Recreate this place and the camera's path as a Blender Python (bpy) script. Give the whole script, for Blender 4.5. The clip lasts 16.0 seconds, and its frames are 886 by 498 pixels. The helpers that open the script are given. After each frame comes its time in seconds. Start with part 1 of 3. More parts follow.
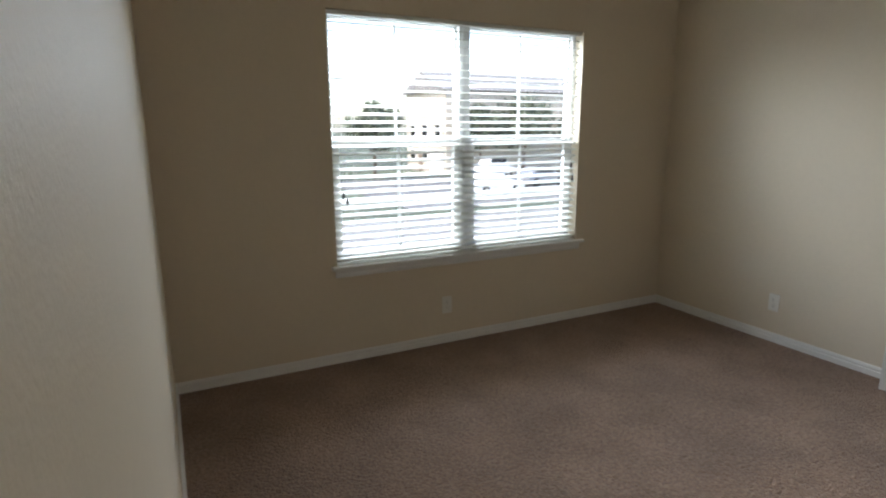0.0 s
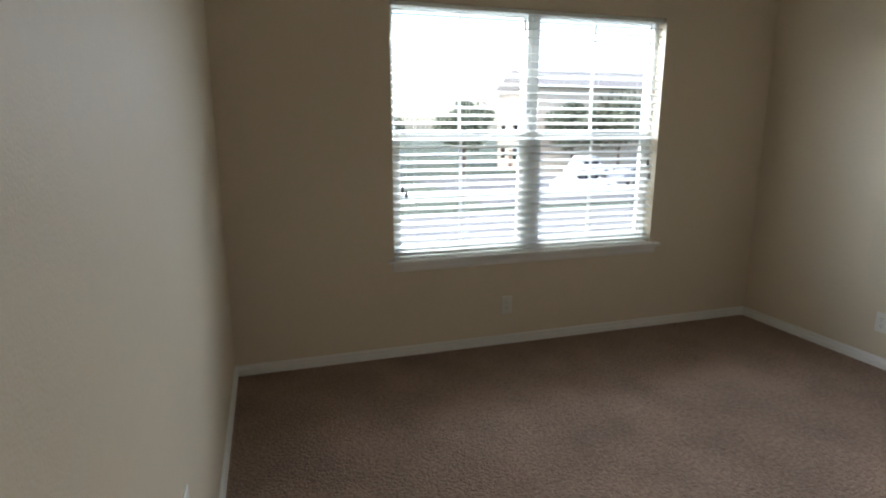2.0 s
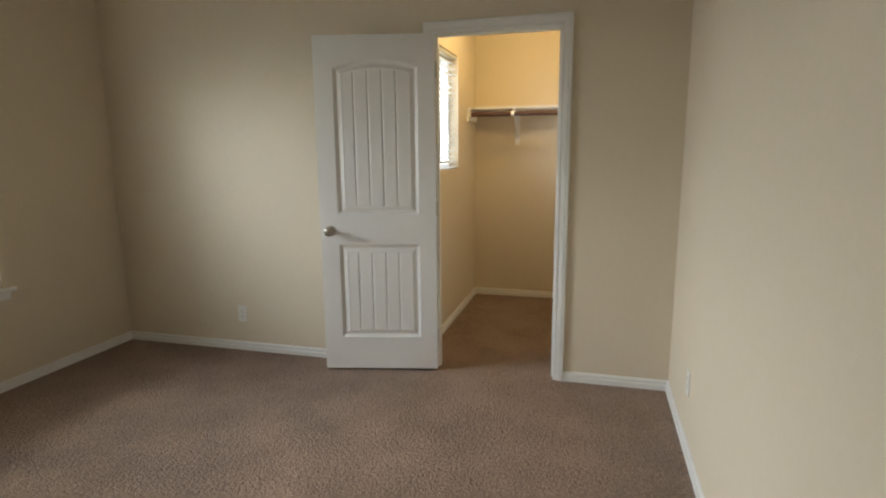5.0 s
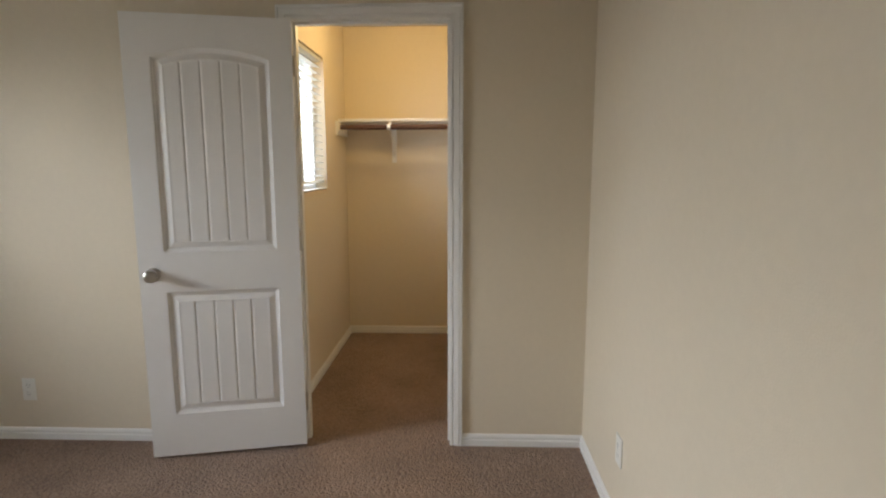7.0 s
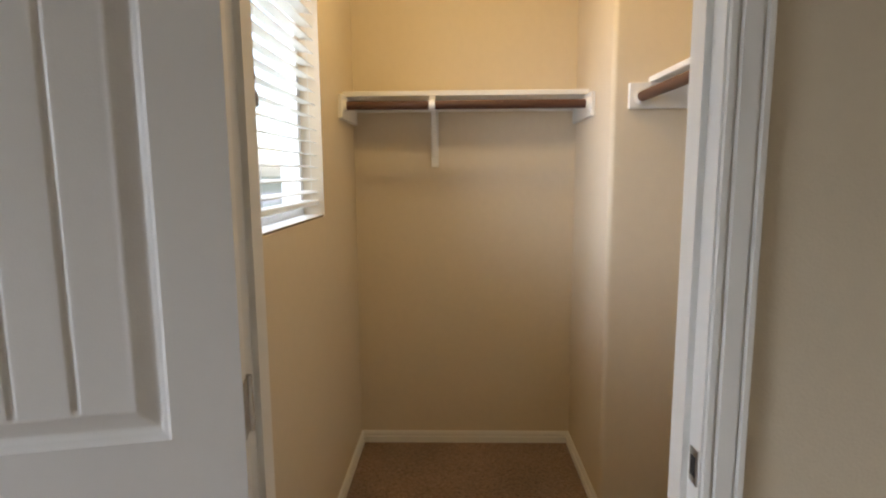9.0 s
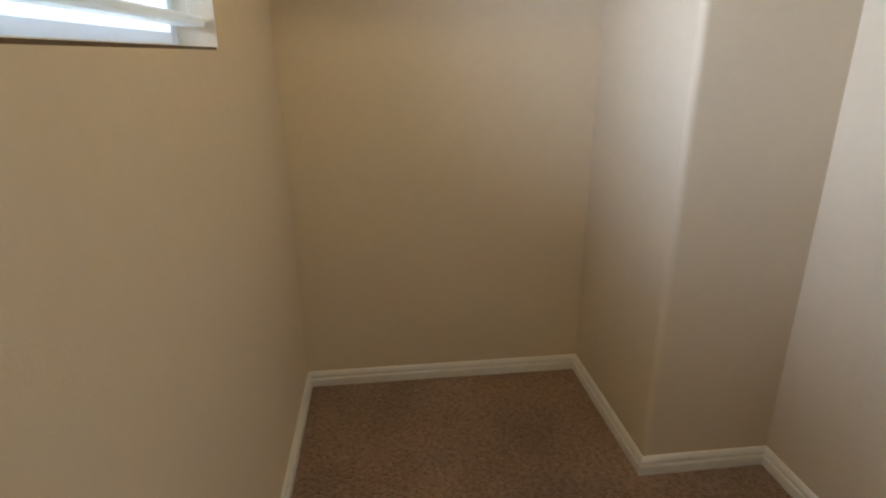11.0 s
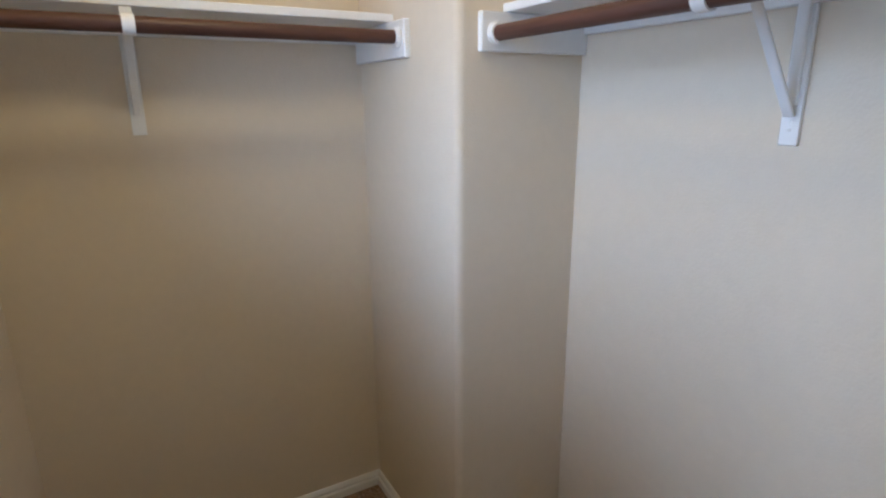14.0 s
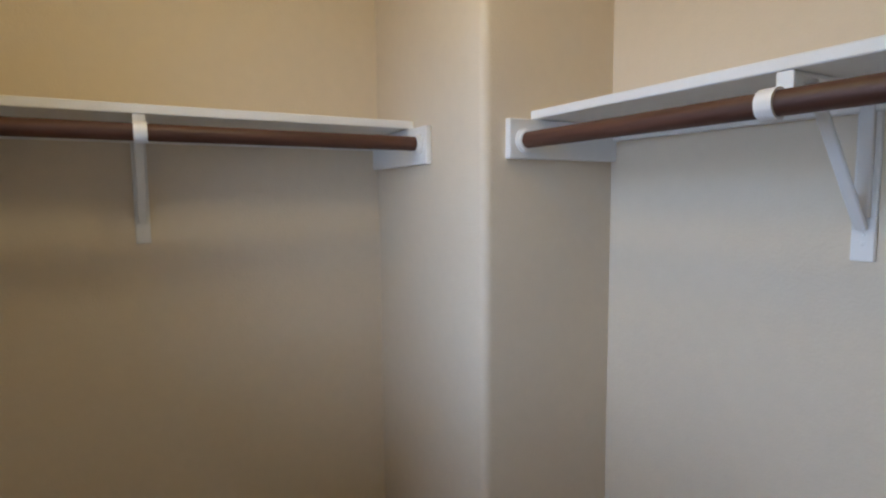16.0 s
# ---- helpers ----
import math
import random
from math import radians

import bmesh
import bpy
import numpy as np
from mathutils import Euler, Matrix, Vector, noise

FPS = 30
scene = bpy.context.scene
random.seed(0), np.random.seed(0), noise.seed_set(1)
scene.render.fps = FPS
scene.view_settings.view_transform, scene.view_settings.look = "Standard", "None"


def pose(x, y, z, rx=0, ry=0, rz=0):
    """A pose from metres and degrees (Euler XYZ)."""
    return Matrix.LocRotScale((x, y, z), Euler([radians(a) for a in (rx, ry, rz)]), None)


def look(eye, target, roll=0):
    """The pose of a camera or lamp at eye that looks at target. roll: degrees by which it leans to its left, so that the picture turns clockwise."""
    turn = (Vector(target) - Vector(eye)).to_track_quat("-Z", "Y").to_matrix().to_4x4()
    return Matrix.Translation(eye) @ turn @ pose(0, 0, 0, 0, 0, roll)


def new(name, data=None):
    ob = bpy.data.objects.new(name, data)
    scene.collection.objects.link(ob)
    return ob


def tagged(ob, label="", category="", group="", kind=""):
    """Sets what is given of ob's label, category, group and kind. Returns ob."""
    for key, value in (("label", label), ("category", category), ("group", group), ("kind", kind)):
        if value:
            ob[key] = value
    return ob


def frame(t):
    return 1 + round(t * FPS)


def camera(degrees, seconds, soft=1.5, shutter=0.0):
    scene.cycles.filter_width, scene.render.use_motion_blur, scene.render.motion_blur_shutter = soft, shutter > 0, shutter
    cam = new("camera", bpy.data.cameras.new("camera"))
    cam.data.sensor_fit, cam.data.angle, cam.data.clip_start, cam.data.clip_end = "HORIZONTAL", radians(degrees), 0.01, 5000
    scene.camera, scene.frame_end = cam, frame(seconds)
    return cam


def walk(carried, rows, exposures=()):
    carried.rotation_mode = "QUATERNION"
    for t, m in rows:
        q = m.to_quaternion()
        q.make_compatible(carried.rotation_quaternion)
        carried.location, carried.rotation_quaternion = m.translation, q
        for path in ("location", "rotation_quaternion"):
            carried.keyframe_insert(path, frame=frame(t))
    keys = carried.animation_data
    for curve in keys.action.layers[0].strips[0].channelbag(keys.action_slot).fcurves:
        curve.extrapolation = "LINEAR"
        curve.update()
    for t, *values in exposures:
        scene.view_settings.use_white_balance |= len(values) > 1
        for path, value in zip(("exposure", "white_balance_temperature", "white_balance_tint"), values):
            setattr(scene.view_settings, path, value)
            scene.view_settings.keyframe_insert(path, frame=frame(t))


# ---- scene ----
cam = camera(77.2, 16.0, soft=2.2)
PATH = [
    (0, (-3.493, -3.098, 1.375), (-2.615, -1.35, 0.956), -0.3),
    (0.5, (-3.486, -3.082, 1.369), (-2.749, -1.274, 0.934), -0.0),
    (1, (-3.458, -3.085, 1.327), (-2.847, -1.228, 0.906), -0.1),
    (1.5, (-3.373, -3.087, 1.322), (-2.814, -1.213, 0.905), -0.1),
    (2, (-3.302, -3.086, 1.349), (-2.716, -1.222, 0.924), 0.0),
    (2.5, (-3.254, -3.117, 1.377), (-2.502, -1.316, 0.945), 0.1),
    (3, (-3.225, -3.189, 1.388), (-2.142, -1.561, 0.969), 0.0),
    (3.5, (-3.244, -3.23, 1.382), (-1.821, -1.882, 0.988), -0.2),
    (4, (-3.223, -3.286, 1.391), (-1.571, -2.227, 1.006), -0.4),
    (4.5, (-3.229, -3.299, 1.384), (-1.425, -2.518, 1.015), -0.4),
    (5, (-3.214, -3.285, 1.372), (-1.315, -2.767, 1.017), -0.5),
    (5.2, (-3.21, -3.287, 1.368), (-1.286, -2.867, 1.018), -0.5),
    (7.4, (-2.257, -3.022, 1.365), (-0.279, -2.965, 1.079), -0.3),
    (7.5, (-2.162, -2.986, 1.377), (-0.183, -2.93, 1.093), -0.4),
    (8, (-1.743, -2.866, 1.38), (0.238, -2.805, 1.113), -0.4),
    (8.2, (-1.538, -2.819, 1.382), (0.444, -2.761, 1.123), -0.4),
    (10.5, (-0.117, -2.598, 1.28), (1.82, -2.704, 0.797), -0.5),
    (11, (-0.026, -2.534, 1.207), (1.85, -2.735, 0.544), -0.6),
    (11.5, (0.033, -2.499, 1.13), (1.802, -2.808, 0.25), -0.2),
    (12, (0.059, -2.513, 1.104), (1.721, -2.894, 0.059), -0.5),
    (12.5, (0.093, -2.538, 1.154), (1.668, -2.983, 0.004), -0.8),
    (13, (0.074, -2.539, 1.214), (1.666, -3.152, 0.171), -0.6),
    (13.5, (0.063, -2.563, 1.385), (1.713, -3.357, 0.582), -0.6),
    (14, (0.078, -2.554, 1.497), (1.756, -3.505, 0.97), -0.5),
    (14.5, (0.076, -2.568, 1.531), (1.758, -3.609, 1.235), -0.5),
    (15, (0.119, -2.553, 1.52), (1.78, -3.648, 1.316), -0.4),
    (15.5, (0.203, -2.568, 1.522), (1.867, -3.661, 1.325), -0.4),
    (16, (0.218, -2.573, 1.52), (1.953, -3.549, 1.329), -0.5),
]
EXPOSURES = [(0, 3.25, 6550, 16), (2.5, 3.3, 6500, 16), (3.5, 3.38, 6650, 15), (5, 3.57, 7150, 15), (8, 3.4, 7000, 21),
             (10.5, 3.3, 6250, 18), (11.5, 3.8, 5600, 16), (12.5, 4.3, 5200, 16), (13.5, 3.72, 5200, 17), (14.5, 2.92, 5300, 18), (16, 2.8, 5450, 17)]
walk(cam, [(t, look(eye, target, roll)) for t, eye, target, roll in PATH], EXPOSURES)

# ---- daylight and lamp ----
world = bpy.data.worlds.new("sky_world")
scene.world = world
world.use_nodes = True
wn, wl = world.node_tree.nodes, world.node_tree.links
sky = wn.new("ShaderNodeTexSky")
sky.sky_type, sky.sun_disc = "NISHITA", False
sky.sun_elevation, sky.sun_rotation = radians(50), radians(254)
sky.air_density, sky.dust_density, sky.ozone_density = 1.0, 2.5, 1.0
wn["Background"].inputs["Strength"].default_value = 0.08
wl.new(sky.outputs["Color"], wn["Background"].inputs["Color"])
sun = new("sun", bpy.data.lights.new("sun", "SUN"))
sun.data.energy, sun.data.angle, sun.data.color = 0.35, radians(14), (1.0, 0.96, 0.9)
sun.matrix_world = look((-25, -7, 30), (0, 0, 0))

CLOSET_LAMP_WATTS = 1.05
lamp_light = new("closet_lamp_light", bpy.data.lights.new("closet_lamp_light", "POINT"))
lamp_light.data.energy, lamp_light.data.color = CLOSET_LAMP_WATTS, (1.0, 0.77, 0.33)
lamp_light.data.shadow_soft_size = 0.08
lamp_light.location = (0.95, -2.78, 2.25)


def window_daylight(name, x, y, z, width, height, watts, color, spread, tilt, turn=0):
    """Added area lamp outside a window, boosting its sky light, facing the room (-Y)."""
    ob = new(name, bpy.data.lights.new(name, "AREA"))
    ob.data.shape, ob.data.size, ob.data.size_y = "RECTANGLE", width, height
    ob.data.energy, ob.data.color, ob.data.spread = watts, color, radians(spread)
    ob.matrix_world = pose(x, y, z, -tilt, 0, turn)
    return ob


window_daylight("bedroom_daylight", -1.85, 1.02, 2.25, 1.9, 1.4, 21.0, (0.79, 0.92, 1.0), 128, 50, 8)
window_daylight("closet_daylight", 0.83, -1.70, 1.80, 1.1, 1.0, 2.3, (0.72, 0.85, 1.0), 115, 62, 16)

# ---- plan ----
WEST, SOUTH, CEIL, LOW_CEIL = -3.542, -3.735, 2.74, 2.44          # bedroom: north wall y = 0, east wall x = 0
EAST_T, OUT_T = 0.115, 0.15                       # wall thicknesses
DOOR_N, DOOR_S, DOOR_H = -2.365, -3.083, 2.022    # clear doorway in the east wall
CL_N, CL_E, CL_S = -2.212, 1.878, -3.668          # closet walls
JOG_X, JOG_Y = 1.27, -3.272                       # corner of the boxed-out part
WIN = (-2.63, -0.87, 0.60, 2.015)                 # bedroom window: x0, x1, z0, z1
CWIN = (0.482, 1.217, 1.219, 2.085)                # closet window
GROUND = -3.1


# ---- materials ----
def material(name, color, rough=0.5, metal=0.0, spread=0.06, grain=60.0, bump=0.0, bump_scale=200.0, coarse=3.0, spec=0.5):
    """Paint-like surface: colour varied at two scales, with a fine relief."""
    m = bpy.data.materials.new(name)
    m.use_nodes = True
    n, l = m.node_tree.nodes, m.node_tree.links
    b = n["Principled BSDF"]
    b.inputs["Roughness"].default_value, b.inputs["Metallic"].default_value = rough, metal
    b.inputs["Specular IOR Level"].default_value = spec
    co = n.new("ShaderNodeTexCoord")
    fine, big = n.new("ShaderNodeTexNoise"), n.new("ShaderNodeTexNoise")
    fine.inputs["Scale"].default_value, big.inputs["Scale"].default_value = grain, coarse
    fine.inputs["Detail"].default_value, big.inputs["Detail"].default_value = 4, 3
    add = n.new("ShaderNodeMath")
    add.operation = "ADD"
    ramp = n.new("ShaderNodeMapRange")
    ramp.inputs["From Min"].default_value, ramp.inputs["From Max"].default_value = 0.6, 1.4
    ramp.inputs["To Min"].default_value, ramp.inputs["To Max"].default_value = 1 - spread, 1 + spread
    mul = n.new("ShaderNodeVectorMath")
    mul.operation = "SCALE"
    mul.inputs[0].default_value = color
    for tex in (fine, big):
        l.new(co.outputs["Object"], tex.inputs["Vector"])
    l.new(fine.outputs["Fac"], add.inputs[0])
    l.new(big.outputs["Fac"], add.inputs[1])
    l.new(add.outputs[0], ramp.inputs["Value"])
    l.new(ramp.outputs["Result"], mul.inputs["Scale"])
    l.new(mul.outputs["Vector"], b.inputs["Base Color"])
    if bump:
        relief, bn = n.new("ShaderNodeTexNoise"), n.new("ShaderNodeBump")
        relief.inputs["Scale"].default_value, relief.inputs["Detail"].default_value = bump_scale, 3
        bn.inputs["Strength"].default_value, bn.inputs["Distance"].default_value = bump, 0.002
        l.new(co.outputs["Object"], relief.inputs["Vector"])
        l.new(relief.outputs["Fac"], bn.inputs["Height"])
        l.new(bn.outputs["Normal"], b.inputs["Normal"])
    return m


def carpet_material():
    m = bpy.data.materials.new("carpet")
    m.use_nodes = True
    n, l = m.node_tree.nodes, m.node_tree.links
    b = n["Principled BSDF"]
    b.inputs["Roughness"].default_value = 0.95
    b.inputs["Specular IOR Level"].default_value = 0.1
    b.inputs["Sheen Weight"].default_value = 0.15
    b.inputs["Sheen Roughness"].default_value = 0.6
    co = n.new("ShaderNodeTexCoord")
    tuft, curl, patch = n.new("ShaderNodeTexVoronoi"), n.new("ShaderNodeTexNoise"), n.new("ShaderNodeTexNoise")
    tuft.inputs["Scale"].default_value = 100
    curl.inputs["Scale"].default_value, curl.inputs["Detail"].default_value, curl.inputs["Distortion"].default_value = 64, 6, 0.7
    patch.inputs["Scale"].default_value, patch.inputs["Detail"].default_value = 3.2, 5
    for tex in (tuft, curl, patch):
        l.new(co.outputs["Object"], tex.inputs["Vector"])
    ramp = n.new("ShaderNodeValToRGB")
    ramp.color_ramp.elements[0].position, ramp.color_ramp.elements[1].position = 0.22, 0.78
    ramp.color_ramp.elements[0].color = (0.175, 0.109, 0.080, 1)
    ramp.color_ramp.elements[1].color = (0.435, 0.296, 0.213, 1)
    l.new(curl.outputs["Fac"], ramp.inputs["Fac"])
    wear = n.new("ShaderNodeMapRange")
    wear.inputs["From Min"].default_value, wear.inputs["From Max"].default_value = 0.3, 0.7
    wear.inputs["To Min"].default_value, wear.inputs["To Max"].default_value = 0.80, 1.16
    l.new(patch.outputs["Fac"], wear.inputs["Value"])
    mul = n.new("ShaderNodeVectorMath")
    mul.operation = "SCALE"
    l.new(ramp.outputs["Color"], mul.inputs[0])
    l.new(wear.outputs["Result"], mul.inputs["Scale"])
    l.new(mul.outputs["Vector"], b.inputs["Base Color"])
    mix = n.new("ShaderNodeMath")
    mix.operation = "SUBTRACT"
    l.new(curl.outputs["Fac"], mix.inputs[0])
    l.new(tuft.outputs["Distance"], mix.inputs[1])
    bn = n.new("ShaderNodeBump")
    bn.inputs["Strength"].default_value, bn.inputs["Distance"].default_value = 0.9, 0.012
    l.new(mix.outputs[0], bn.inputs["Height"])
    l.new(bn.outputs["Normal"], b.inputs["Normal"])
    return m


def wood_material(name, dark, light):
    m = bpy.data.materials.new(name)
    m.use_nodes = True
    n, l = m.node_tree.nodes, m.node_tree.links
    b = n["Principled BSDF"]
    b.inputs["Roughness"].default_value = 0.5
    co, mp = n.new("ShaderNodeTexCoord"), n.new("ShaderNodeMapping")
    mp.inputs["Scale"].default_value = (60, 60, 3)
    tex, ramp = n.new("ShaderNodeTexNoise"), n.new("ShaderNodeValToRGB")
    tex.inputs["Scale"].default_value, tex.inputs["Detail"].default_value = 1.0, 6
    ramp.color_ramp.elements[0].position, ramp.color_ramp.elements[1].position = 0.3, 0.7
    ramp.color_ramp.elements[0].color, ramp.color_ramp.elements[1].color = (*dark, 1), (*light, 1)
    l.new(co.outputs["Object"], mp.inputs["Vector"])
    l.new(mp.outputs["Vector"], tex.inputs["Vector"])
    l.new(tex.outputs["Fac"], ramp.inputs["Fac"])
    l.new(ramp.outputs["Color"], b.inputs["Base Color"])
    return m


def glass_material():
    m = bpy.data.materials.new("window_glass")
    m.use_nodes = True
    n, l = m.node_tree.nodes, m.node_tree.links
    clear, shine, face, mix = (n.new(k) for k in ("ShaderNodeBsdfTransparent", "ShaderNodeBsdfGlossy", "ShaderNodeLayerWeight", "ShaderNodeMixShader"))
    clear.inputs["Color"].default_value = (0.96, 0.98, 0.97, 1)
    shine.inputs["Roughness"].default_value = 0.02
    face.inputs["Blend"].default_value = 0.5
    rise, scale = n.new("ShaderNodeMath"), n.new("ShaderNodeMath")
    rise.operation, scale.operation = "POWER", "MULTIPLY_ADD"
    rise.inputs[1].default_value = 5
    scale.inputs[1].default_value, scale.inputs[2].default_value = 0.5, 0.03
    l.new(face.outputs["Facing"], rise.inputs[0])
    l.new(rise.outputs[0], scale.inputs[0])
    l.new(scale.outputs[0], mix.inputs["Fac"])
    l.new(clear.outputs[0], mix.inputs[1])
    l.new(shine.outputs[0], mix.inputs[2])
    l.new(mix.outputs[0], n["Material Output"].inputs["Surface"])
    return m


def slat_material():
    m = material("white_faux_wood", (0.80, 0.80, 0.76), 0.4, spread=0.03, grain=40)
    n, l = m.node_tree.nodes, m.node_tree.links
    tr, mix = n.new("ShaderNodeBsdfTranslucent"), n.new("ShaderNodeMixShader")
    tr.inputs["Color"].default_value = (0.8, 0.8, 0.74, 1)
    mix.inputs["Fac"].default_value = 0.32
    l.new(n["Principled BSDF"].outputs[0], mix.inputs[1])
    l.new(tr.outputs[0], mix.inputs[2])
    l.new(mix.outputs[0], n["Material Output"].inputs["Surface"])
    return m


M_WALL = material("beige_wall_paint", (0.70, 0.61, 0.475), 0.6, spread=0.025, grain=35, bump=0.35, bump_scale=170, coarse=1.2, spec=0.3)
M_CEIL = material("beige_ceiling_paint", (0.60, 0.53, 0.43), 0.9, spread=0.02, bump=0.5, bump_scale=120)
M_TRIM = material("white_trim_paint", (0.80, 0.79, 0.76), 0.38, spread=0.02, grain=25, bump=0.05, bump_scale=90)
M_DOOR = material("white_door_paint", (0.80, 0.79, 0.77), 0.36, spread=0.015, grain=30, bump=0.12, bump_scale=260)
M_VINYL = material("white_vinyl", (0.78, 0.79, 0.78), 0.35, spread=0.02, grain=20)
M_PLATE = material("white_plastic", (0.78, 0.76, 0.70), 0.35, spread=0.02, grain=30)
M_SLOT = material("dark_slot", (0.03, 0.03, 0.03), 0.7, spread=0.1)
M_NICKEL = material("satin_nickel", (0.52, 0.49, 0.45), 0.28, metal=1.0, spread=0.05, grain=300)
M_CORD = material("white_cord", (0.75, 0.74, 0.70), 0.8, spread=0.05)
M_TASSEL = material("dark_tassel", (0.16, 0.15, 0.14), 0.6, spread=0.1)
# Shade tone for the line along the closet sill, put in as colour.
M_SILLSHADE = material("painted_sill_shade", (0.11, 0.075, 0.05), 0.8, spread=0.2)
M_ROD = wood_material("stained_wood", (0.050, 0.020, 0.014), (0.105, 0.044, 0.028))
M_SHELF = material("white_shelf_paint", (0.80, 0.80, 0.79), 0.42, spread=0.025, grain=30, bump=0.08, bump_scale=70)
M_CARPET = carpet_material()
M_GLASS = glass_material()
M_SLAT = slat_material()
M_GRASS = material("lawn_grass", (0.07, 0.085, 0.05), 0.9, spread=0.35, grain=8, coarse=0.15)
M_ASPHALT = material("asphalt", (0.06, 0.06, 0.062), 0.85, spread=0.2, grain=12, coarse=0.3)
M_CONCRETE = material("concrete", (0.19, 0.185, 0.175), 0.85, spread=0.12, grain=6, coarse=0.4)
M_ROADWAY = material("worn_concrete_road", (0.13, 0.127, 0.122), 0.85, spread=0.12, grain=6, coarse=0.2)
M_SIDING = material("house_siding", (0.45, 0.40, 0.33), 0.8, spread=0.08, grain=6)
M_BRICK = material("house_brick", (0.36, 0.27, 0.22), 0.85, spread=0.2, grain=9)
M_ROOF = material("roof_shingle", (0.18, 0.172, 0.165), 0.9, spread=0.25, grain=5)
M_BARK = material("bark", (0.16, 0.12, 0.09), 0.9, spread=0.3, grain=12)
M_LEAF = material("foliage", (0.11, 0.13, 0.085), 0.6, spread=0.35, grain=2, coarse=0.6)
M_CARWHITE = material("white_car_paint", (0.75, 0.75, 0.75), 0.25, spread=0.01)
M_CARGREY = material("grey_car_paint", (0.22, 0.23, 0.25), 0.25, spread=0.02)
M_CARGLASS = material("dark_car_glass", (0.02, 0.022, 0.025), 0.08, spread=0.05)
M_TYRE = material("tyre_rubber", (0.025, 0.025, 0.025), 0.85, spread=0.1)


# ---- mesh helpers ----
def box(bm, x0, x1, y0, y1, z0, z1, bevel=0.0, segments=1):
    m = pose((x0 + x1) / 2, (y0 + y1) / 2, (z0 + z1) / 2) @ Matrix.Diagonal((x1 - x0, y1 - y0, z1 - z0, 1))
    made = bmesh.ops.create_cube(bm, size=1, matrix=m)["verts"]
    if bevel:
        edges = list({e for v in made for e in v.link_edges})
        bmesh.ops.bevel(bm, geom=edges, offset=bevel, segments=segments, affect="EDGES", profile=0.5)
    return bm


def boxes(*rows, bevel=0.0):
    bm = bmesh.new()
    for r in rows:
        box(bm, *r, bevel=bevel)
    return bm


def rod(bm, a, b, r0, r1=None, sides=20):
    a, b = Vector(a), Vector(b)
    q = (b - a).to_track_quat("Z", "Y").to_matrix().to_4x4()
    bmesh.ops.create_cone(bm, cap_ends=True, segments=sides, radius1=r0, radius2=r0 if r1 is None else r1, depth=(b - a).length,
                          matrix=Matrix.Translation((a + b) / 2) @ q)
    return bm


def lathe(profile, m, sides=28):
    """A turned solid from (radius, height) rows."""
    bm = bmesh.new()
    rings = []
    for r, h in profile:
        rings.append([bm.verts.new(m @ Vector((r * math.cos(k * math.tau / sides), r * math.sin(k * math.tau / sides), h))) for k in range(sides)])
    for lo, hi in zip(rings, rings[1:]):
        for k in range(sides):
            bm.faces.new((lo[k], lo[(k + 1) % sides], hi[(k + 1) % sides], hi[k]))
    bm.faces.new(rings[0][::-1])
    bm.faces.new(rings[-1])
    return bm


def sweep(path, profile, place):
    """Sweep a closed (offset, height) profile along a 2D path with mitred corners; place(p, q, h) gives the 3D point."""
    bm = bmesh.new()
    pts = [Vector(p) for p in path]
    rings = []
    for i, p in enumerate(pts):
        dirs = []
        if i:
            dirs.append((p - pts[i - 1]).normalized())
        if i < len(pts) - 1:
            dirs.append((pts[i + 1] - p).normalized())
        normals = [Vector((-d.y, d.x)) for d in dirs]
        n = sum(normals, Vector((0, 0))).normalized()
        n = n / max(0.2, n.dot(normals[0]))
        rings.append([bm.verts.new(place(p.x + n.x * o, p.y + n.y * o, h)) for o, h in profile])
    k = len(profile)
    for a, b in zip(rings, rings[1:]):
        for j in range(k):
            bm.faces.new((a[j], a[(j + 1) % k], b[(j + 1) % k], b[j]))
    bm.faces.new(rings[0])
    bm.faces.new(rings[-1][::-1])
    bmesh.ops.recalc_face_normals(bm, faces=bm.faces)
    return bm


def link(name, bm, mat, smooth=False):
    me = bpy.data.meshes.new(name)
    bmesh.ops.recalc_face_normals(bm, faces=bm.faces)
    bm.to_mesh(me)
    bm.free()
    me.materials.append(mat)
    if smooth:
        me.polygons.foreach_set("use_smooth", [True] * len(me.polygons))
        me.set_sharp_from_angle(angle=radians(35))
    return new(name, me)


def part(name, bm, mat, parent, label="", smooth=False):
    ob = link(name, bm, mat, smooth)
    ob.parent = parent
    return tagged(ob, label)


def thing(name, label, category, m=None, group=""):
    ob = new(name)
    ob.empty_display_size = 0.1
    if m is not None:
        ob.matrix_basis = m
    return tagged(ob, label, category, group)


def structure(name, bm, mat, label, category, smooth=False):
    return tagged(link(name, bm, mat, smooth), label, category, kind="structure")


# ---- floor, walls, ceiling ----
structure("floor", boxes((WEST - OUT_T, 0.0, SOUTH - OUT_T, OUT_T, -0.2, 0.0), (0.0, CL_E + OUT_T, CL_S - OUT_T, CL_N + OUT_T, -0.2, 0.0)),
          M_CARPET, "taupe brown cut pile carpet through bedroom and closet", "carpet")
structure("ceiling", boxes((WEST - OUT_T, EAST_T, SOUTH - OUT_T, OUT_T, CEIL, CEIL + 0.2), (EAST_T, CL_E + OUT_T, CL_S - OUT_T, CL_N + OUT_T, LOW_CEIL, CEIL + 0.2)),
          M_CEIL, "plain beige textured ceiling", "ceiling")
x0, x1, z0, z1 = WIN
